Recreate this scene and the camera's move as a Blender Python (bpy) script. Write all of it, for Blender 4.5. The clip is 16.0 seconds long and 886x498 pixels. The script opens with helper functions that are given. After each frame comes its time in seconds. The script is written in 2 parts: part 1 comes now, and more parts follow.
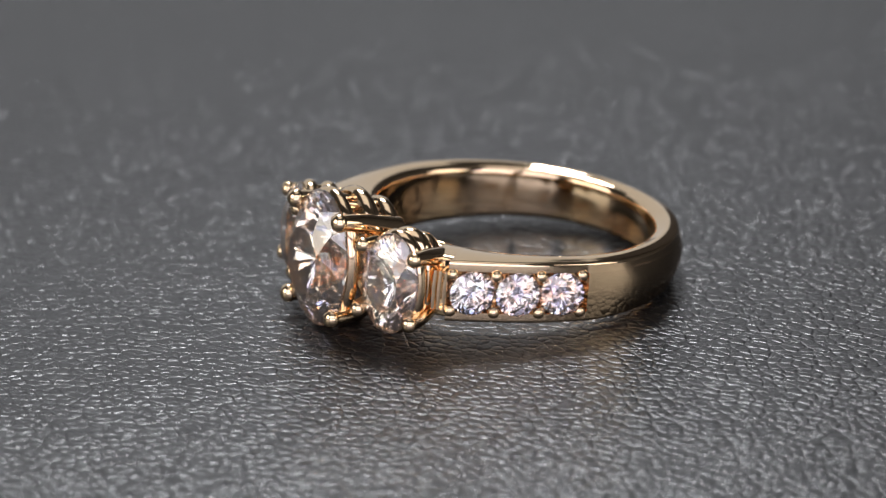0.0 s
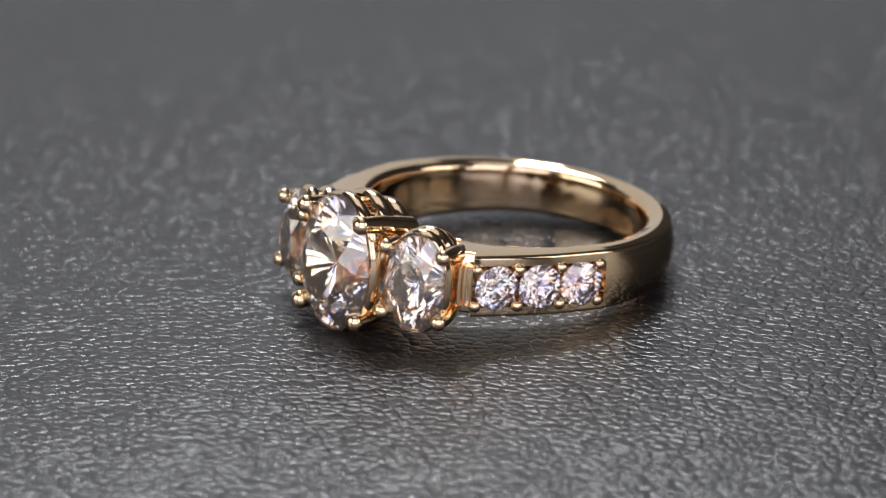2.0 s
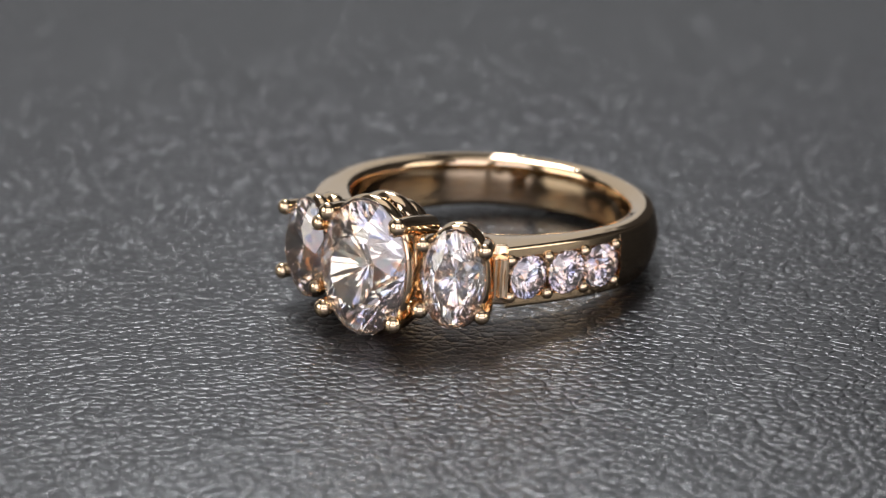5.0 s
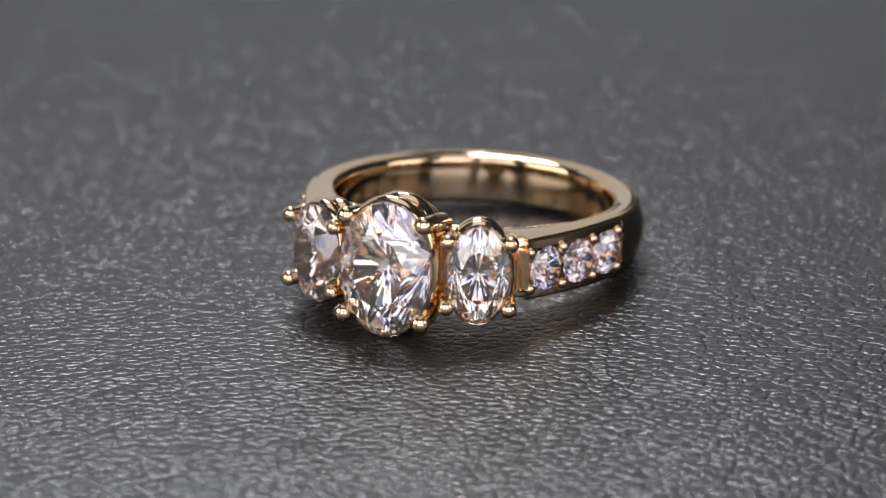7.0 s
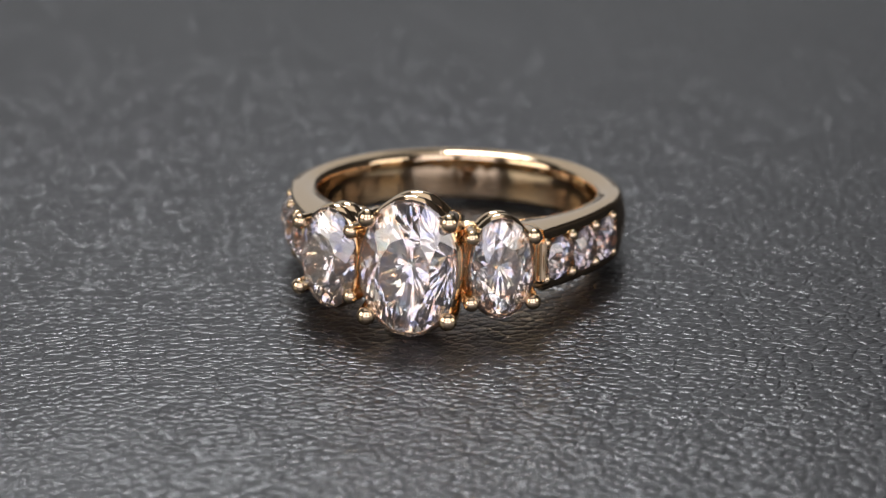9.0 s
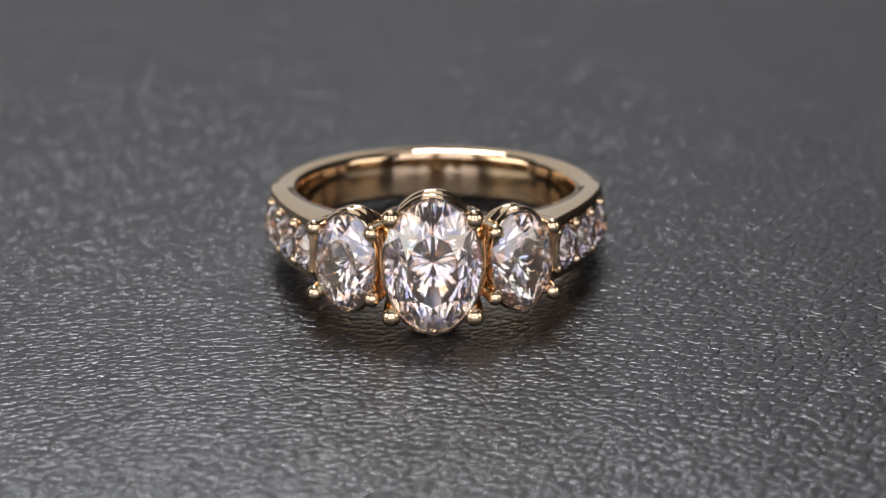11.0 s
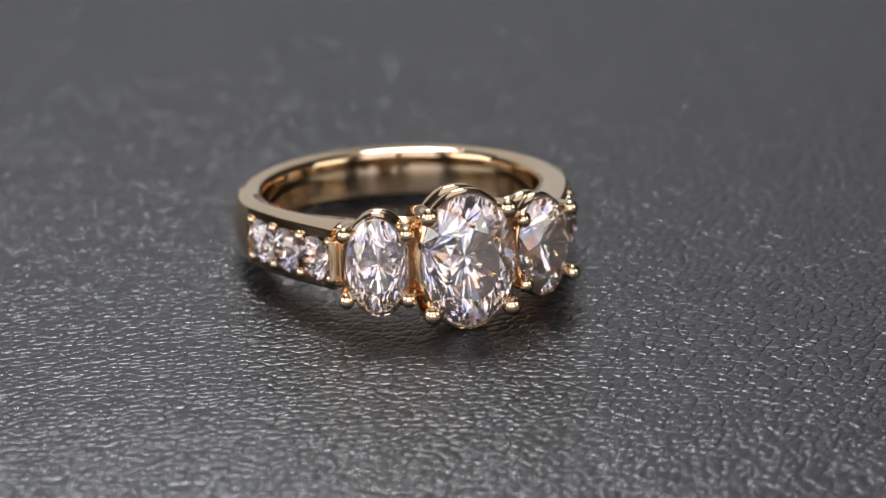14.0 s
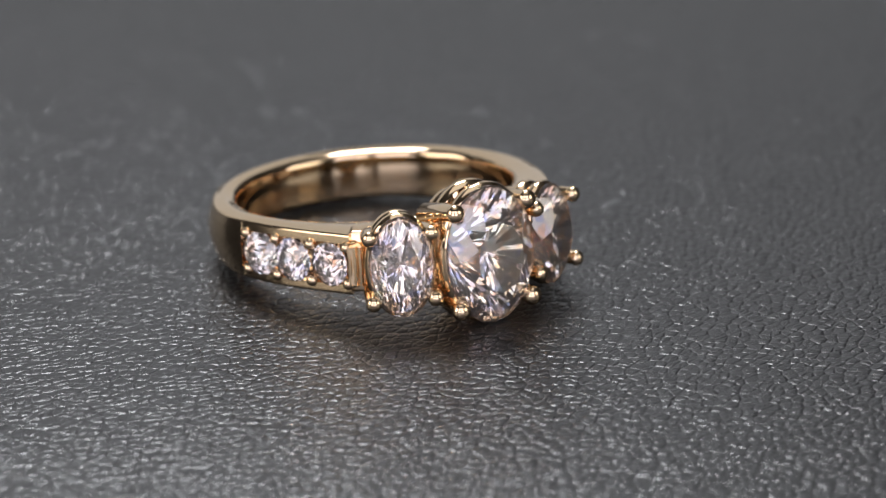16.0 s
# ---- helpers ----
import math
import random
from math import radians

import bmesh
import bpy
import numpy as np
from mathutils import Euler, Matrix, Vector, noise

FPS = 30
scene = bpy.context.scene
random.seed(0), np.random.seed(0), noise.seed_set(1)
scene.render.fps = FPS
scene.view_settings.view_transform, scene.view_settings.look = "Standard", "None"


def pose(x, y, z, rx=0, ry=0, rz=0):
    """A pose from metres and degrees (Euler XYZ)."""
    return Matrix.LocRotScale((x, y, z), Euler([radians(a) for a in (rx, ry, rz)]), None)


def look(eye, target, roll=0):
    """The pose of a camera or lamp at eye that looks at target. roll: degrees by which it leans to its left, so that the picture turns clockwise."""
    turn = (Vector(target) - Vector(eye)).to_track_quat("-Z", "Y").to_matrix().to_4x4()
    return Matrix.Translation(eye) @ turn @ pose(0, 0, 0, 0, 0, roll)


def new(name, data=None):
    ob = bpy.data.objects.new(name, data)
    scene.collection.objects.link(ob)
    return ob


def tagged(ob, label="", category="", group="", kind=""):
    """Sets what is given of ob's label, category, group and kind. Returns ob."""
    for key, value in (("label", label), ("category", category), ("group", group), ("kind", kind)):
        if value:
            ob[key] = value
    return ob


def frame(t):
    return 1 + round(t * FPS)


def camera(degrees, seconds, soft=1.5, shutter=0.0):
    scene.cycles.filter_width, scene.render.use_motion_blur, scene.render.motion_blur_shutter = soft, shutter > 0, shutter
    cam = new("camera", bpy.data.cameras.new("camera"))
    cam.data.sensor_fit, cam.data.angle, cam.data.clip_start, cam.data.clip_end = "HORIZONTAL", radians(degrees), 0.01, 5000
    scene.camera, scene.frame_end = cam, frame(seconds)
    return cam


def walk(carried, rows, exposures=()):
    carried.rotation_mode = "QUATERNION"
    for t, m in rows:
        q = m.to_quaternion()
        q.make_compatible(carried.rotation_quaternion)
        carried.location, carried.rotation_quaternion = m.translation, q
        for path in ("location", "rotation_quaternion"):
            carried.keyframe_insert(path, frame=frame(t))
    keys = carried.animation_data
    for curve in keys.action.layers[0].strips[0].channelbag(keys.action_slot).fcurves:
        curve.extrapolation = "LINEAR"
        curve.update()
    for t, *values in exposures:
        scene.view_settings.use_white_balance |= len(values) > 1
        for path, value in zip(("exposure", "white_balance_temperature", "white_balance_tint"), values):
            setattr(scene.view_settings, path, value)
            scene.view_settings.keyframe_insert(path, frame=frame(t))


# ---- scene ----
# A yellow gold ring lies on black leather that turns slowly on a table; the camera stands still.
MM = 0.001
cam = camera(10.0, 16.0, soft=1.4)
EYE = pose(0, -0.28127, 0.11188, 90 - 21.6905) @ pose(0, 0, 0, 0, 0, -1.2722) @ pose(0, 0, 0, 0.4550) @ pose(0, 0, 0, 0, -0.4202)
cam.data.dof.use_dof = True
cam.data.dof.focus_distance = 0.2935
cam.data.dof.aperture_fstop = 44
walk(cam, [(0, EYE), (16, EYE)], exposures=[(0, 0.12), (3.5, 0.02), (7.5, -0.03), (9, -0.10), (12.5, -0.08), (16, 0.0)])

# ---- light ----
world = bpy.data.worlds.new("world")
world.use_nodes = True
world.node_tree.nodes["Background"].inputs[0].default_value = (0.5, 0.5, 0.53, 1)
world.node_tree.nodes["Background"].inputs[1].default_value = 0.05
scene.world = world
scene.cycles.max_bounces, scene.cycles.transmission_bounces, scene.cycles.glossy_bounces = 16, 16, 8


def lamp(name, eye, target, wide, high, watts, color=(1, 1, 1)):
    data = bpy.data.lights.new(name, "AREA")
    data.shape, data.size, data.size_y, data.energy, data.color = "RECTANGLE", wide, high, watts, color
    ob = new(name, data)
    ob.matrix_world = look(eye, target)
    return tagged(ob, kind="structure")


lamp("key_light", (-0.03, 0.255, 0.38), (0, 0, 0), 0.15, 0.11, 1.75, (0.94, 0.955, 1.0))
lamp("ceiling_light", (0.0, 0.1, 1.68), (0, 0.1, 0), 1.2, 1.2, 3.6, (1.0, 0.96, 0.95))
lamp("backdrop_light", (-0.34, 0.88, 0.42), (0, 0, 0.05), 1.4, 0.85, 1.75, (0.94, 0.96, 1.0))
for dx in (-0.29, 0.29):
    lamp("window_light", (dx, -0.80, 0.14), (dx * 0.4, 0, 0.06), 0.50, 0.26, 0.95, (0.92, 0.89, 1.0))
    lamp("window_light", (dx, -0.80, 0.63), (dx * 0.4, 0, 0.10), 0.50, 0.56, 1.9, (0.92, 0.89, 1.0))
# added fills left and right, no known lamps, to brighten stones turned aside
lamp("side_fill", (-0.74, -0.32, 0.34), (0, 0, 0), 0.60, 0.50, 2.8, (1.0, 0.95, 0.88))
lamp("side_fill", (0.74, -0.36, 0.34), (0, 0, 0), 0.50, 0.46, 1.6, (1.0, 0.95, 0.90))


# ---- materials ----
def material(name):
    m = bpy.data.materials.new(name)
    m.use_nodes = True
    nt = m.node_tree
    return m, nt, nt.nodes["Principled BSDF"]


def node(nt, kind, **values):
    n = nt.nodes.new(kind)
    for key, value in values.items():
        n.inputs[key.replace("_", " ")].default_value = value
    return n


def gold_material(name, color, rough):
    m, nt, b = material(name)
    b.inputs["Metallic"].default_value = 1
    tc = node(nt, "ShaderNodeTexCoord")
    n1 = node(nt, "ShaderNodeTexNoise", Scale=420.0, Detail=4.0)
    nt.links.new(tc.outputs["Object"], n1.inputs["Vector"])
    mix = node(nt, "ShaderNodeMix")
    mix.data_type = "RGBA"
    mix.inputs[6].default_value = (*color, 1)
    mix.inputs[7].default_value = (color[0] * 0.93, color[1] * 0.9, color[2] * 0.84, 1)
    nt.links.new(n1.outputs["Fac"], mix.inputs[0])
    nt.links.new(mix.outputs[2], b.inputs["Base Color"])
    n2 = node(nt, "ShaderNodeTexNoise", Scale=2600.0, Detail=5.0, Roughness=0.65)
    nt.links.new(tc.outputs["Object"], n2.inputs["Vector"])
    mr = node(nt, "ShaderNodeMapRange")
    mr.inputs[1].default_value, mr.inputs[2].default_value = 0.35, 0.75
    mr.inputs[3].default_value, mr.inputs[4].default_value = rough * 0.7, rough * 1.5
    nt.links.new(n2.outputs["Fac"], mr.inputs[0])
    nt.links.new(mr.outputs[0], b.inputs["Roughness"])
    bump = node(nt, "ShaderNodeBump", Strength=0.25, Distance=0.00001)
    nt.links.new(n2.outputs["Fac"], bump.inputs["Height"])
    nt.links.new(bump.outputs[0], b.inputs["Normal"])
    return m


def diamond_material(name, tint, fire, lift):
    """A clear, strongly bending stone; fire: how far tinted cells, put into its colour, imitate split light; last, the
    share of pale diffuse that brightens its dark facets.
    """
    m, nt, b = material(name)
    nt.nodes.remove(b)
    tc = node(nt, "ShaderNodeTexCoord")
    v = node(nt, "ShaderNodeTexVoronoi", Scale=1700.0)
    nt.links.new(tc.outputs["Object"], v.inputs["Vector"])
    sep = node(nt, "ShaderNodeSeparateColor")
    nt.links.new(v.outputs["Color"], sep.inputs[0])
    ramp = node(nt, "ShaderNodeValToRGB")
    ramp.color_ramp.interpolation = "CONSTANT"
    # hues of split light, painted into the glass colour cell by cell
    hues = ((1.0, 0.93, 0.80), (0.90, 0.88, 1.0), (1.0, 1.0, 1.0), (1.0, 0.55, 0.25), (0.35, 0.50, 1.0), (0.60, 0.90, 0.95), (0.99, 0.97, 1.0))
    while len(ramp.color_ramp.elements) < len(hues):
        ramp.color_ramp.elements.new(0.5)
    for k, hue in enumerate(hues):
        e = ramp.color_ramp.elements[k]
        e.position, e.color = (0, 0.20, 0.32, 0.60, 0.67, 0.75, 0.79)[k], tuple(1 - (1 - c) * fire for c in hue) + (1,)
    nt.links.new(sep.outputs[0], ramp.inputs[0])
    mix = node(nt, "ShaderNodeMix")
    mix.data_type, mix.blend_type = "RGBA", "MULTIPLY"
    mix.inputs[0].default_value = 1.0
    mix.inputs[6].default_value = (*tint, 1)
    nt.links.new(ramp.outputs[0], mix.inputs[7])
    g = node(nt, "ShaderNodeBsdfGlass", IOR=2.42, Roughness=0.0)
    nt.links.new(mix.outputs[2], g.inputs["Color"])
    # pale diffuse mixed into the glass, standing in for light in its dark facets
    pale_fill = node(nt, "ShaderNodeBsdfDiffuse")
    pale_fill.inputs["Color"].default_value = (0.95, 0.89, 0.83, 1)
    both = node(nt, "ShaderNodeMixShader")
    both.inputs[0].default_value = lift
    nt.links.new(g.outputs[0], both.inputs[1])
    nt.links.new(pale_fill.outputs[0], both.inputs[2])
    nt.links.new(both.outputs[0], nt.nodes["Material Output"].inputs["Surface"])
    return m


def leather_material():
    m, nt, b = material("black_leather")
    tc = node(nt, "ShaderNodeTexCoord")
    warp = node(nt, "ShaderNodeTexNoise", Scale=260.0, Detail=2.0)
    nt.links.new(tc.outputs["Object"], warp.inputs["Vector"])
    shift = node(nt, "ShaderNodeVectorMath")
    shift.operation = "MULTIPLY_ADD"
    shift.inputs[1].default_value = (0.0011, 0.0011, 0)
    nt.links.new(warp.outputs["Color"], shift.inputs[0])
    nt.links.new(tc.outputs["Object"], shift.inputs[2])
    mp = node(nt, "ShaderNodeMapping")
    mp.inputs["Rotation"].default_value = (0, 0, radians(-40))
    mp.inputs["Scale"].default_value = (0.78, 1.12, 1)
    nt.links.new(shift.outputs[0], mp.inputs["Vector"])
    heights = []
    for scale in (1620.0, 3500.0):
        v = node(nt, "ShaderNodeTexVoronoi", Scale=scale)
        v.voronoi_dimensions, v.feature = "2D", "F1"
        nt.links.new(mp.outputs[0], v.inputs["Vector"])
        sq = node(nt, "ShaderNodeMath")
        sq.operation = "MULTIPLY"
        nt.links.new(v.outputs["Distance"], sq.inputs[0])
        nt.links.new(v.outputs["Distance"], sq.inputs[1])
        heights.append(sq)
    edge = node(nt, "ShaderNodeTexVoronoi", Scale=1620.0)
    edge.voronoi_dimensions, edge.feature = "2D", "DISTANCE_TO_EDGE"
    nt.links.new(mp.outputs[0], edge.inputs["Vector"])
    crease = node(nt, "ShaderNodeMapRange")
    crease.interpolation_type = "SMOOTHSTEP"
    crease.inputs[1].default_value, crease.inputs[2].default_value = 0.0, 0.22
    nt.links.new(edge.outputs["Distance"], crease.inputs[0])
    big = node(nt, "ShaderNodeTexNoise", Scale=600.0, Detail=3.0)
    fine = node(nt, "ShaderNodeTexNoise", Scale=5200.0, Detail=4.0, Roughness=0.6)
    for n in (big, fine):
        nt.links.new(mp.outputs[0], n.inputs["Vector"])

    def scaled(sock, k, plus=None):
        a = node(nt, "ShaderNodeMath")
        a.operation = "MULTIPLY_ADD"
        nt.links.new(sock, a.inputs[0])
        a.inputs[1].default_value = k
        if plus is None:
            a.inputs[2].default_value = 0
        else:
            nt.links.new(plus, a.inputs[2])
        return a.outputs[0]

    h = scaled(heights[0].outputs[0], -0.25)
    worn = node(nt, "ShaderNodeTexNoise", Scale=1100.0, Detail=2.0)
    nt.links.new(tc.outputs["Object"], worn.inputs["Vector"])
    depth = node(nt, "ShaderNodeMapRange")
    depth.inputs[1].default_value, depth.inputs[2].default_value = 0.35, 0.65
    depth.inputs[3].default_value, depth.inputs[4].default_value = 0.15, 1.35
    nt.links.new(worn.outputs["Fac"], depth.inputs[0])
    uneven = node(nt, "ShaderNodeMath")
    uneven.operation = "MULTIPLY"
    nt.links.new(crease.outputs[0], uneven.inputs[0])
    nt.links.new(depth.outputs[0], uneven.inputs[1])
    h = scaled(uneven.outputs[0], 0.125, h)
    h = scaled(heights[1].outputs[0], -0.04, h)
    h = scaled(big.outputs["Fac"], 0.15, h)
    h = scaled(fine.outputs["Fac"], 0.03, h)
    bump = node(nt, "ShaderNodeBump", Strength=1.0, Distance=0.00019)
    nt.links.new(h, bump.inputs["Height"])
    nt.links.new(bump.outputs[0], b.inputs["Normal"])
    ramp = node(nt, "ShaderNodeValToRGB")
    ramp.color_ramp.elements[0].color = (0.0045, 0.0047, 0.0055, 1)
    ramp.color_ramp.elements[1].color = (0.010, 0.0104, 0.0115, 1)
    nt.links.new(big.outputs["Fac"], ramp.inputs[0])
    nt.links.new(ramp.outputs[0], b.inputs["Base Color"])
    rr = node(nt, "ShaderNodeMapRange")
    rr.inputs[3].default_value, rr.inputs[4].default_value = 0.22, 0.36
    nt.links.new(fine.outputs["Fac"], rr.inputs[0])
    nt.links.new(rr.outputs[0], b.inputs["Roughness"])
    b.inputs["Specular IOR Level"].default_value = 0.5
    return m


def plain_material(name, low, high, scale, rough):
    m, nt, b = material(name)
    tc = node(nt, "ShaderNodeTexCoord")
    n = node(nt, "ShaderNodeTexNoise", Scale=scale, Detail=5.0)
    nt.links.new(tc.outputs["Object"], n.inputs["Vector"])
    ramp = node(nt, "ShaderNodeValToRGB")
    ramp.color_ramp.elements[0].color, ramp.color_ramp.elements[1].color = (*low, 1), (*high, 1)
    nt.links.new(n.outputs["Fac"], ramp.inputs[0])
    nt.links.new(ramp.outputs[0], b.inputs["Base Color"])
    b.inputs["Roughness"].default_value = rough
    return m


GOLD = gold_material("yellow_gold", (0.91, 0.70, 0.475), 0.05)
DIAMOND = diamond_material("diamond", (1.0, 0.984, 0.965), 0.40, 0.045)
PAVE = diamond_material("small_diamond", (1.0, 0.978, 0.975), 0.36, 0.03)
LEATHER = leather_material()
PAINT = plain_material("grey_wall_paint", (0.16, 0.155, 0.15), (0.20, 0.195, 0.19), 3.0, 0.8)
CEILING = plain_material("white_ceiling_paint", (0.6, 0.6, 0.6), (0.7, 0.7, 0.7), 3.0, 0.9)
WOOD = plain_material("dark_table", (0.05, 0.04, 0.035), (0.09, 0.07, 0.06), 14.0, 0.5)


# ---- mesh helpers ----
def part(name, bm, mat, parent, label="", smooth=True, sharp=35, matrix=None):
    """One mesh object from a bmesh in millimetres, under its parent."""
    if matrix is not None:
        bm.transform(matrix)
    bm.transform(Matrix.Scale(MM, 4))
    bmesh.ops.recalc_face_normals(bm, faces=bm.faces)
    me = bpy.data.meshes.new(name)
    bm.to_mesh(me)
    bm.free()
    me.materials.append(mat)
    if smooth:
        me.shade_smooth()
        me.set_sharp_from_angle(angle=radians(sharp))
    ob = new(name, me)
    if parent is not None:
        ob.parent = parent
    return tagged(ob, label)


def box(x0, x1, y0, y1, z0, z1):
    bm = bmesh.new()
    bmesh.ops.create_cube(bm, size=1)
    bm.transform(Matrix.Translation(((x0 + x1) / 2, (y0 + y1) / 2, (z0 + z1) / 2)) @ Matrix.Diagonal((x1 - x0, y1 - y0, z1 - z0, 1)))
    return bm


def loft(bm, rings, closed=False, caps=True):
    """Faces between equal rings of points."""
    vs = [[bm.verts.new(p) for p in r] for r in rings]
    n = len(vs[0])
    for a, b in zip(vs, vs[1:] + vs[:1] if closed else vs[1:]):
        for i in range(n):
            bm.faces.new((a[i], a[(i + 1) % n], b[(i + 1) % n], b[i]))
    if caps and not closed:
        bm.faces.new(vs[0])
        bm.faces.new(vs[-1])


def tube(bm, pts, radii, up, flat=1.0, seg=12):
    """A rod through pts, of those radii; flat squeezes it along up."""
    rings = []
    for i, p in enumerate(pts):
        d = (Vector(pts[min(i + 1, len(pts) - 1)]) - Vector(pts[max(i - 1, 0)])).normalized()
        s = d.cross(up).normalized()
        u = s.cross(d)
        rings.append([Vector(p) + radii[i] * (math.cos(a) * s + flat * math.sin(a) * u) for a in (2 * math.pi * k / seg for k in range(seg))])
    loft(bm, rings)


def ball(bm, c, r, sy=1.0):
    bmesh.ops.create_uvsphere(bm, u_segments=20, v_segments=12, radius=1, matrix=Matrix.Translation(c) @ Matrix.Diagonal((r, r * sy, r, 1)))


def brilliant(rx, rz, crown, depth, table=0.56, girdle=0.07, n=8):
    """A brilliant-cut stone: girdle in the plane y = 0, table towards -y."""
    bm = bmesh.new()
    c = math.cos(math.pi / n)
    tip, low = 0.79, 0.17

    def p(r, a, y):
        return bm.verts.new((rx * r * math.sin(a), y, rz * r * math.cos(a)))

    A = [2 * k * math.pi / n for k in range(n)]
    B = [a + math.pi / n for a in A]
    tab = [p(table, a, -girdle - crown) for a in A]
    star = [p(tip, a, -girdle - crown * (1 - (tip * c - table) / (1 - table))) for a in B]
    g0m, g0n = [p(1, a, -girdle) for a in A], [p(1, a, -girdle) for a in B]
    g1m, g1n = [p(1, a, 0) for a in A], [p(1, a, 0) for a in B]
    lows = [p(low, a, depth * (1 - low * c)) for a in B]
    culet = p(0.0, 0, depth)
    bm.faces.new(tab)
    for i in range(n):
        j = (i + 1) % n
        for f in ((tab[i], tab[j], star[i]), (tab[i], star[i], g0m[i], star[i - 1]), (star[i], g0n[i], g0m[i]), (star[i], g0m[j], g0n[i]),
                  (g0m[i], g0n[i], g1n[i], g1m[i]), (g0n[i], g0m[j], g1m[j], g1n[i]),
                  (culet, lows[i - 1], g1m[i], lows[i]), (lows[i], g1m[i], g1n[i]), (lows[i], g1n[i], g1m[j])):
            bm.faces.new(f)
    return bm


# ---- the room ----
def wall(name, *dims, mat=None):
    bm = box(*[d * 1000 for d in dims])
    return tagged(part(name, bm, mat or PAINT, None, smooth=False), kind="structure")


tagged(wall("floor", -1.6, 1.6, -1.6, 1.6, -0.86, -0.80), "plain grey floor under the table")
tagged(wall("wall_north", -1.6, 1.6, 1.6, 1.7, -0.80, 1.7), "plain grey painted wall")
tagged(wall("wall_south", -1.6, 1.6, -1.7, -1.6, -0.80, 1.7), "plain grey painted wall")
tagged(wall("wall_east", 1.6, 1.7, -1.7, 1.7, -0.80, 1.7), "plain grey painted wall")
tagged(wall("wall_west", -1.7, -1.6, -1.7, 1.7, -0.80, 1.7), "plain grey painted wall")
tagged(wall("ceiling", -1.7, 1.7, -1.7, 1.7, 1.7, 1.76, mat=CEILING), "plain white painted ceiling")


def round_plate(name, radius, z0, z1, mat, parent, label="", edge=0.6, seg=128):
    bm = bmesh.new()
    rows = [(radius - edge, z0), (radius, z0 + edge), (radius, z1 - edge), (radius - 0.3 * edge, z1 - 0.3 * edge), (radius - edge, z1)]
    loft(bm, [[(r * math.cos(a), r * math.sin(a), z) for a in (2 * math.pi * k / seg for k in range(seg))] for r, z in rows])
    return part(name, bm, mat, parent, label)


def build_table():
    thing = new("table")
    thing.location = (0, 0, -0.80)
    part("tabletop", box(-600, 600, -450, 700, 770, 798), WOOD, thing, smooth=False)
    for x in (-560, 520):
        for y in (-410, 620):
            part("leg", box(x, x + 40, y, y + 40, 0, 770), WOOD, thing, smooth=False)
    return tagged(thing, "dark table under the leather mat", "table")


build_table()


def build_mat():
    """The leather disc; its upper face is z = 0, about the axis it turns on."""
    ob = round_plate("leather_mat", 150, -2.0, 0.0, LEATHER, None)
    return tagged(ob, "black pebble-grained leather mat under the ring", "mat")


mat_thing = build_mat()


# ---- the ring: local axes x across the head, y to the back of the band, z along the finger; millimetres ----
R_IN = 8.38
BULGE = 0.36
P0, P1 = (9.98, -1.4), (7.1, -9.3)
PHI0 = math.degrees(math.atan2(P0[0], P0[1]))
PHI1 = math.degrees(math.atan2(P1[0], P1[1]))


def smooth_step(a, b, x):
    s = min(1, max(0, (x - a) / (b - a)))
    return s * s * (3 - 2 * s)


def r_out(phi):
    """The band's outer radius at phi degrees from its back."""
    phi = abs(phi)
    if phi <= PHI0:
        return 9.88 + (math.hypot(*P0) - 9.88) * smooth_step(40, PHI0 + 12, phi) / smooth_step(40, PHI0 + 12, PHI0)
    if phi <= PHI1:
        s, c = math.sin(radians(phi)), math.cos(radians(phi))
        dx, dy = P1[0] - P0[0], P1[1] - P0[1]
        r = (P0[0] * dy - P0[1] * dx) / (s * dy - c * dx)
        return r + BULGE * math.sin(math.pi * (phi - PHI0) / (PHI1 - PHI0))
    return 11.0 if phi < PHI1 + 8 else 9.4


def half_width(phi):
    return 1.555 + 0.305 * smooth_step(30, 115, abs(phi))


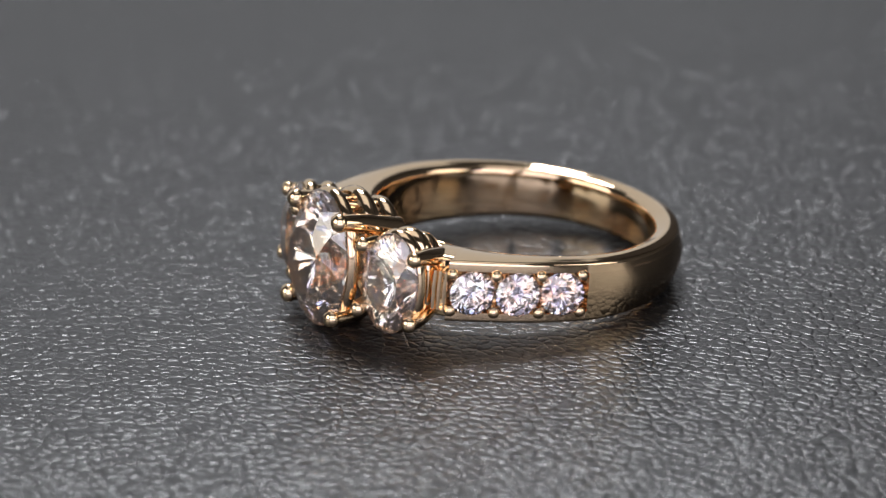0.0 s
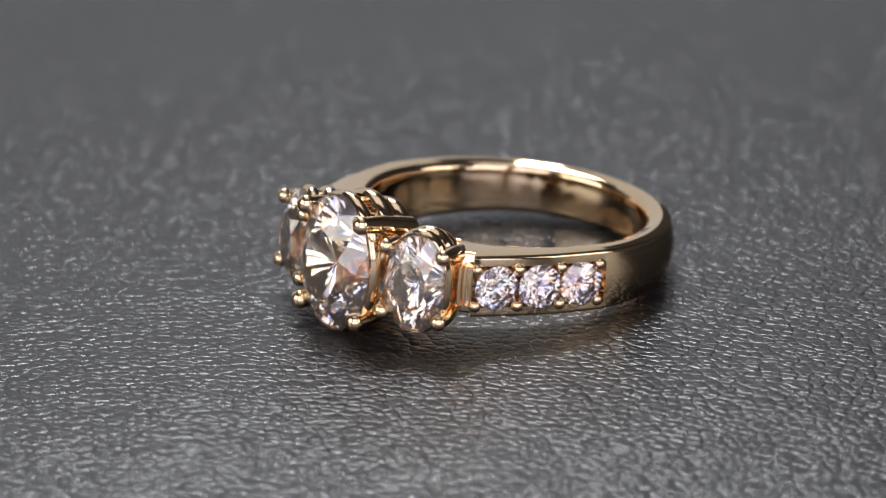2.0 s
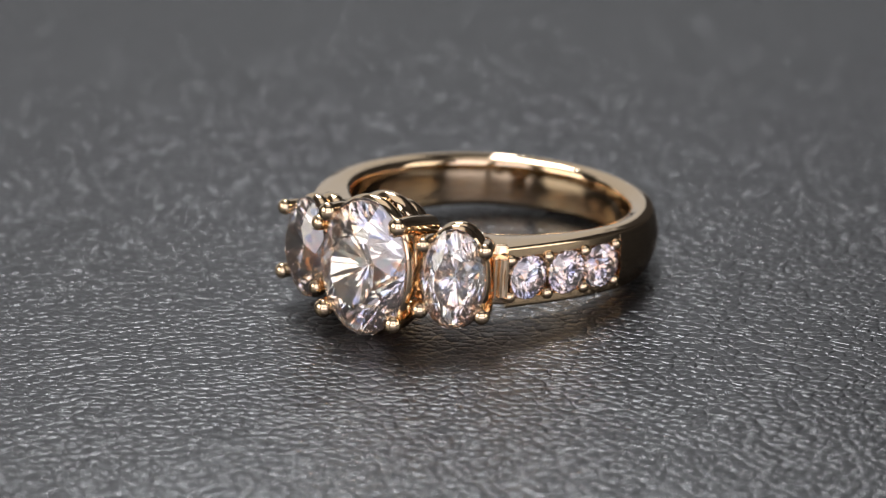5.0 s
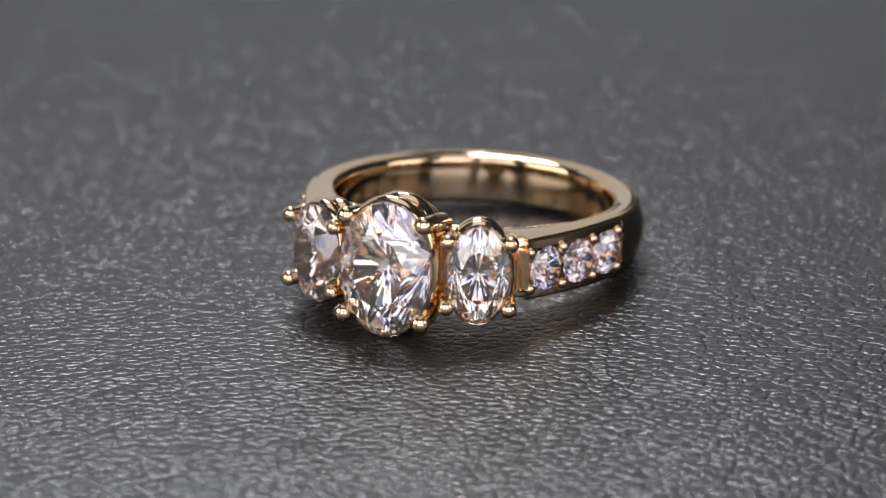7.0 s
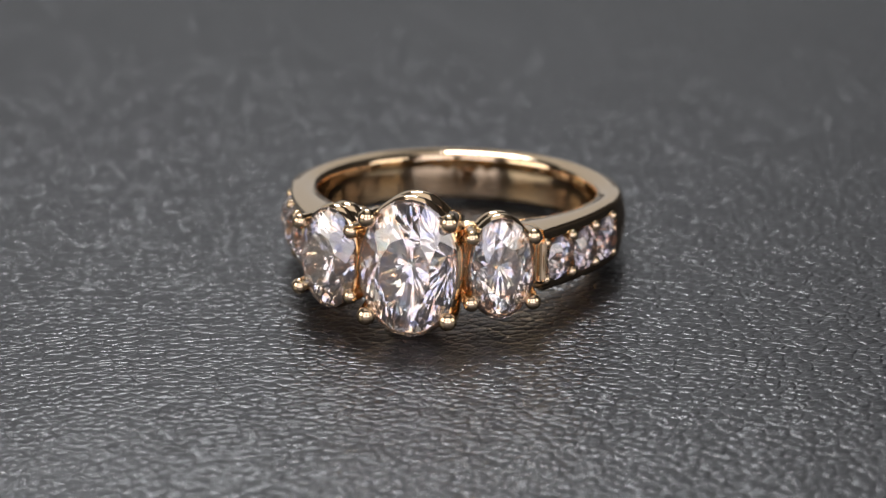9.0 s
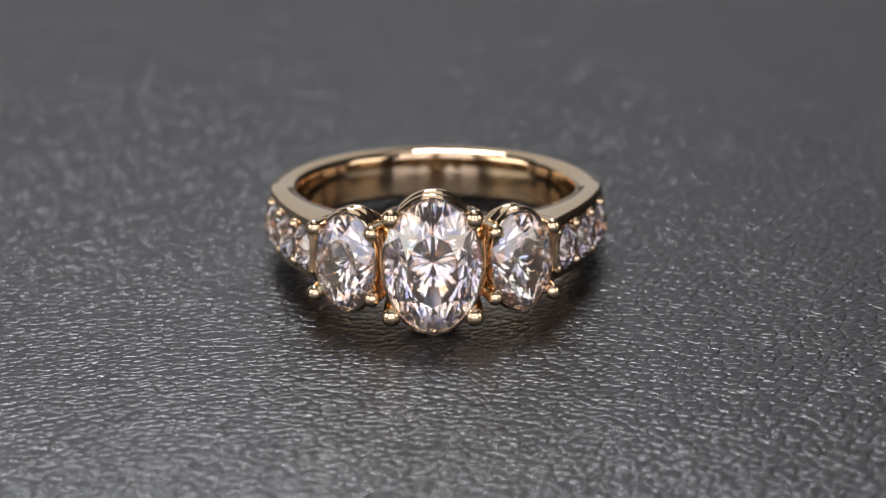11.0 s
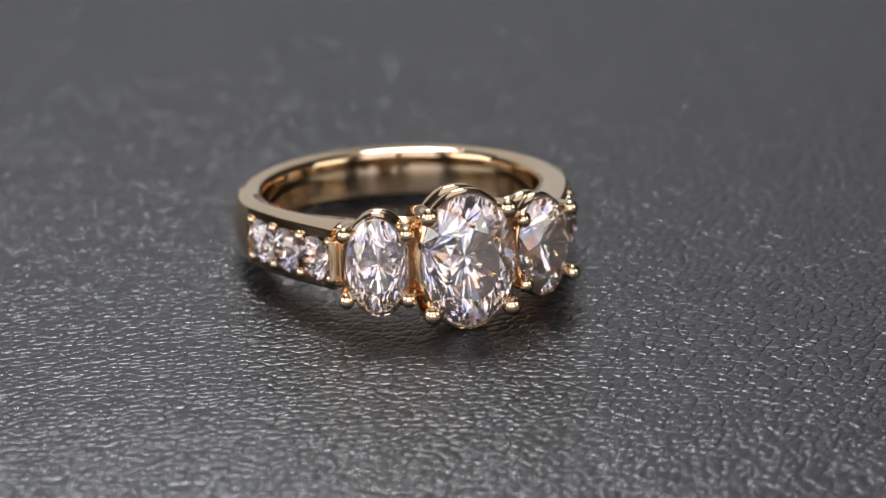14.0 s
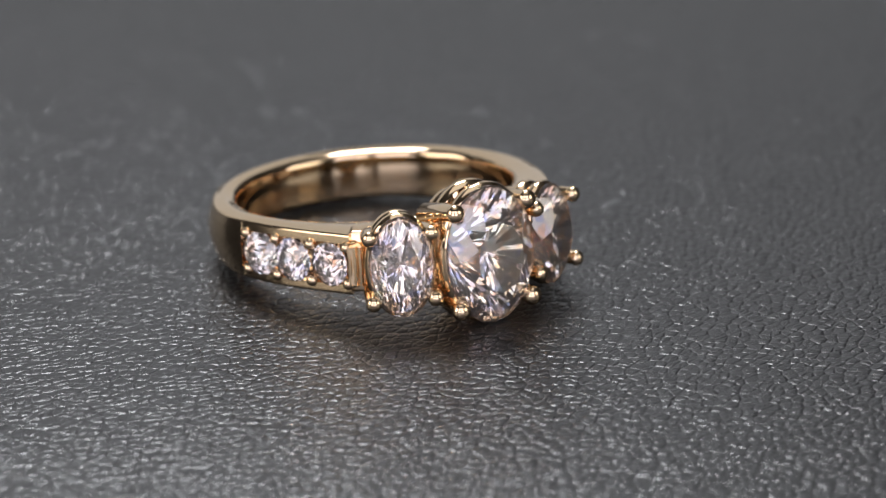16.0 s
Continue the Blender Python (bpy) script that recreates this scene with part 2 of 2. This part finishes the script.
def build_shank(thing):
    bm = bmesh.new()
    stops = []
    for side in (-1, 1):
        s = [k * 2.0 for k in range(0, 49)] + [PHI0 - 0.15, PHI0 + 0.15]
        n = 22
        s += [PHI0 + 0.3 + (PHI1 - PHI0 - 0.6) * k / n for k in range(n + 1)] + [PHI1 - 0.1, PHI1 + 0.25]
        s += [PHI1 + 4, PHI1 + 7.9, PHI1 + 8.1] + [PHI1 + 9 + (170 - PHI1) * k / 12 for k in range(13)]
        stops += [side * a for a in s if not (side < 0 and a == 0)]
    stops = sorted(set(round(a, 4) for a in stops if a > -180))
    rings = []
    for phi in stops:
        ro, w = r_out(phi), half_width(phi)
        deep = 1.25 if PHI0 + 0.1 < abs(phi) < PHI1 - 0.2 else 0.0
        dome = 0.0 if deep else 0.14 + 0.16 * (1 - smooth_step(70, PHI0, abs(phi)))
        f, e = 0.46, 0.34 - 0.12 * smooth_step(70, PHI0, abs(phi))
        zr = w - 0.60
        prof = []
        corner = [k * math.pi / 10 for k in range(6)]
        prof += [(R_IN + f - f * math.cos(a), w - f + f * math.sin(a)) for a in corner]
        prof += [(R_IN + f + (ro - e - R_IN - f) * k, w + 0.11 * 4 * k * (1 - k)) for k in (0.2, 0.4, 0.6, 0.8)]
        prof += [(ro - e + e * math.sin(a), w - e + e * math.cos(a)) for a in corner]
        prof += [(ro + dome * 0.4, zr), (ro + dome * 0.42 - deep, zr - 0.02)]
        prof += [(ro + dome - deep, 0.35 * zr), (ro + dome - deep, -0.35 * zr)]
        prof += [(ro + dome * 0.42 - deep, 0.02 - zr), (ro + dome * 0.4, -zr)]
        prof += [(ro - e + e * math.cos(a), -w + e - e * math.sin(a)) for a in corner]
        prof += [(R_IN + f - f * math.sin(a), -w + f - f * math.cos(a)) for a in corner]
        s, c = math.sin(radians(phi)), math.cos(radians(phi))
        drop = -0.195 + 0.225 * smooth_step(30, 95, abs(phi))
        rings.append([(r * s, r * c, z - drop) for r, z in prof])
    loft(bm, rings, closed=True)
    shank = part("shank", bm, GOLD, thing, "polished yellow gold band with raised shoulders", sharp=28)
    # three round stones and their beads in each shoulder
    for side in (-1, 1):
        d = Vector((side * (P1[0] - P0[0]), P1[1] - P0[1], 0))
        length, d = d.length, d.normalized()
        n = Vector((-d.y, d.x, 0)) * (1 if side < 0 else -1)
        n = n if n.x * side > 0 else -n
        turn = Matrix((( -n.y, -n.x, 0, 0), (n.x, -n.y, 0, 0), (0, 0, 1, 0), (0, 0, 0, 1)))
        start = Vector((side * P0[0], P0[1], 0))
        pitch = (length - 0.35) / 3
        for k in range(3):
            at = start + d * (0.2 + pitch * (k + 0.5)) + n * (BULGE * math.sin(math.pi * (k + 0.5) / 3) - 0.02)
            spin = pose(0, 0, 0, 0, 17 * (k + side), 0)
            part("round_diamond", brilliant(1.34, 1.34, 0.46, 1.18, 0.52), PAVE, shank, "round brilliant-cut diamond", smooth=False,
                 matrix=Matrix.Translation(at + Vector((0, 0, -0.1))) @ turn @ spin)
        for k in range(4):
            for z in (-1, 1):
                bm = bmesh.new()
                off = 0.2 + pitch * k + (0.14 if k == 0 else -0.14 if k == 3 else 0)
                at = start + d * off + Vector((0, 0, z * 1.10 - 0.1)) + n * (BULGE * math.sin(math.pi * k / 3) - 0.03)
                ball(bm, (0, 0, 0), 0.37)
                tube(bm, [(0, 0, 0), -n * 1.2], [0.33, 0.36], Vector((0, 0, 1)))
                part("bead", bm, GOLD, shank, matrix=Matrix.Translation(at))
    return shank


def build_setting(thing, name, rx, rz, px, pz, base, at, label, turn=0.0, outer=0):
    """A basket with four round-tipped prongs and an oval stone; tips lie in the plane y = 0 and the stone faces -y."""
    m = Matrix.Translation(at) @ pose(0, 0, 0, 0, 0, turn)
    bm = bmesh.new()
    seg = 56
    levels = ((0.98, 1.0, 0.40, 0.33), (base * 0.60, 0.96, 0.50, 0.37), (base * 0.97, 0.78, 0.46, 0.36))
    for y, k, long, thick in levels:
        rings = []
        for i in range(seg):
            a = 2 * math.pi * i / seg
            x, z = rx * k * math.sin(a), rz * k * math.cos(a)
            nx, nz = math.sin(a) / rx, math.cos(a) / rz
            q = math.hypot(nx, nz)
            nx, nz = nx / q, nz / q
            rings.append([(x + nx * thick * (math.cos(b) - 0.6), y + long * math.sin(b), z + nz * thick * (math.cos(b) - 0.6)) for b in (2 * math.pi * j / 10 for j in range(10))])
        loft(bm, rings, closed=True)
    # upright struts between the rails at top and bottom
    for sx, sz in ((0, 1), (0, -1)):
        pts = [(rx * levels[0][1] * 0.93 * sx, levels[0][0], rz * 0.90 * sz), (rx * levels[2][1] * sx, levels[2][0], rz * levels[2][1] * 0.92 * sz)]
        tube(bm, pts, [0.26, 0.26], Vector((1, 0, 0)))
    setting = part(name, bm, GOLD, thing, label, matrix=m)
    for sx in (-1, 1):
        for sz in (-1, 1):
            bm = bmesh.new()
            r = 0.57 if rx > 2.5 else 0.48
            tip = Vector((sx * px, 0, sz * pz))
            foot = Vector((sx * px * 0.72, base, sz * pz * 0.66))
            mid = tip.lerp(foot, 0.4) + Vector((sx * 0.10, 0, sz * 0.12))
            ball(bm, tip, r, 0.88)
            tube(bm, [tip + Vector((0, 0.1, 0)), tip.lerp(mid, 0.5) + Vector((sx * 0.05, 0, sz * 0.05)), mid, mid.lerp(foot, 0.55), foot],
                 [r * 0.90, r * 0.98, r * 1.10, r * 1.22, r * 1.30], Vector((sx * 0.6, 0, sz)).normalized(), 0.92, 16)
            part("prong", bm, GOLD, setting, matrix=m)
    part("oval_diamond", brilliant(rx, rz, rx * 0.40, rx * (1.3 if rx > 2.5 else 1.4), 0.52, n=10), DIAMOND, setting, "clear oval brilliant-cut diamond", smooth=False,
         matrix=m @ Matrix.Translation((0, 0.45, 0)))
    if outer:
        bm = box(min(outer * (px + 0.30), outer * (px + 1.15)), max(outer * (px + 0.30), outer * (px + 1.15)), 1.75, base, -1.25, 1.15)
        bmesh.ops.bevel(bm, geom=bm.edges[:], offset=0.1, segments=2, affect="EDGES")
        part("end_wall", bm, GOLD, setting, "flat polished gold plate beside the stone", matrix=m)
        for k in range(3):
            bm = bmesh.new()
            x = outer * (px + 0.42 + 0.29 * k)
            tube(bm, [(x, 1.72 + 0.12 * k, -1.22), (x, 1.66 + 0.12 * k, 0), (x, 1.72 + 0.12 * k, 1.12)], [0.14, 0.155, 0.14], Vector((0, 1, 0)), 1.3, 12)
            part("rib", bm, GOLD, setting, matrix=m)
    return setting


def build_ring():
    thing = new("diamond_ring")
    build_shank(thing)
    build_setting(thing, "center_setting", 3.0, 4.15, 2.43, 2.94, 4.5, (-0.08, -13.97, 0.17), "yellow gold basket holding the largest oval diamond")
    build_setting(thing, "side_setting", 2.0, 3.05, 1.83, 1.97, 3.5, (5.26, -12.32, 0.10), "yellow gold basket holding a smaller oval diamond", 22.5, 1)
    build_setting(thing, "side_setting", 2.0, 3.05, 1.83, 1.97, 3.5, (-5.36, -12.37, 0.05), "yellow gold basket holding a smaller oval diamond", -22.5, -1)
    return tagged(thing, "yellow gold three-stone diamond ring lying on its side on leather", "ring")


ring_thing = build_ring()
REST = pose(3.724 * MM, 5.619 * MM, 2.48 * MM, 0, 0, -18.005) @ pose(0, 0, 0, -6.425, 0.703)


# ---- what moves ----
def turned(t):
    """The turn of the leather at t seconds, in degrees."""
    s = (t - 8) / 8
    return math.degrees(s * (TURN[0] + TURN[1] * s + TURN[2] * s * s + TURN[3] * s ** 3))


def motions():
    times = [k * 0.5 for k in range(33)]
    walk(mat_thing, [(t, pose(0, 0, 0, 0, 0, turned(t))) for t in times])
    walk(ring_thing, [(t, pose(0, 0, 0, 0, 0, turned(t)) @ REST) for t in times])


TURN = (0.75606, 0.06212, 0.01537, 0.00637)
motions()
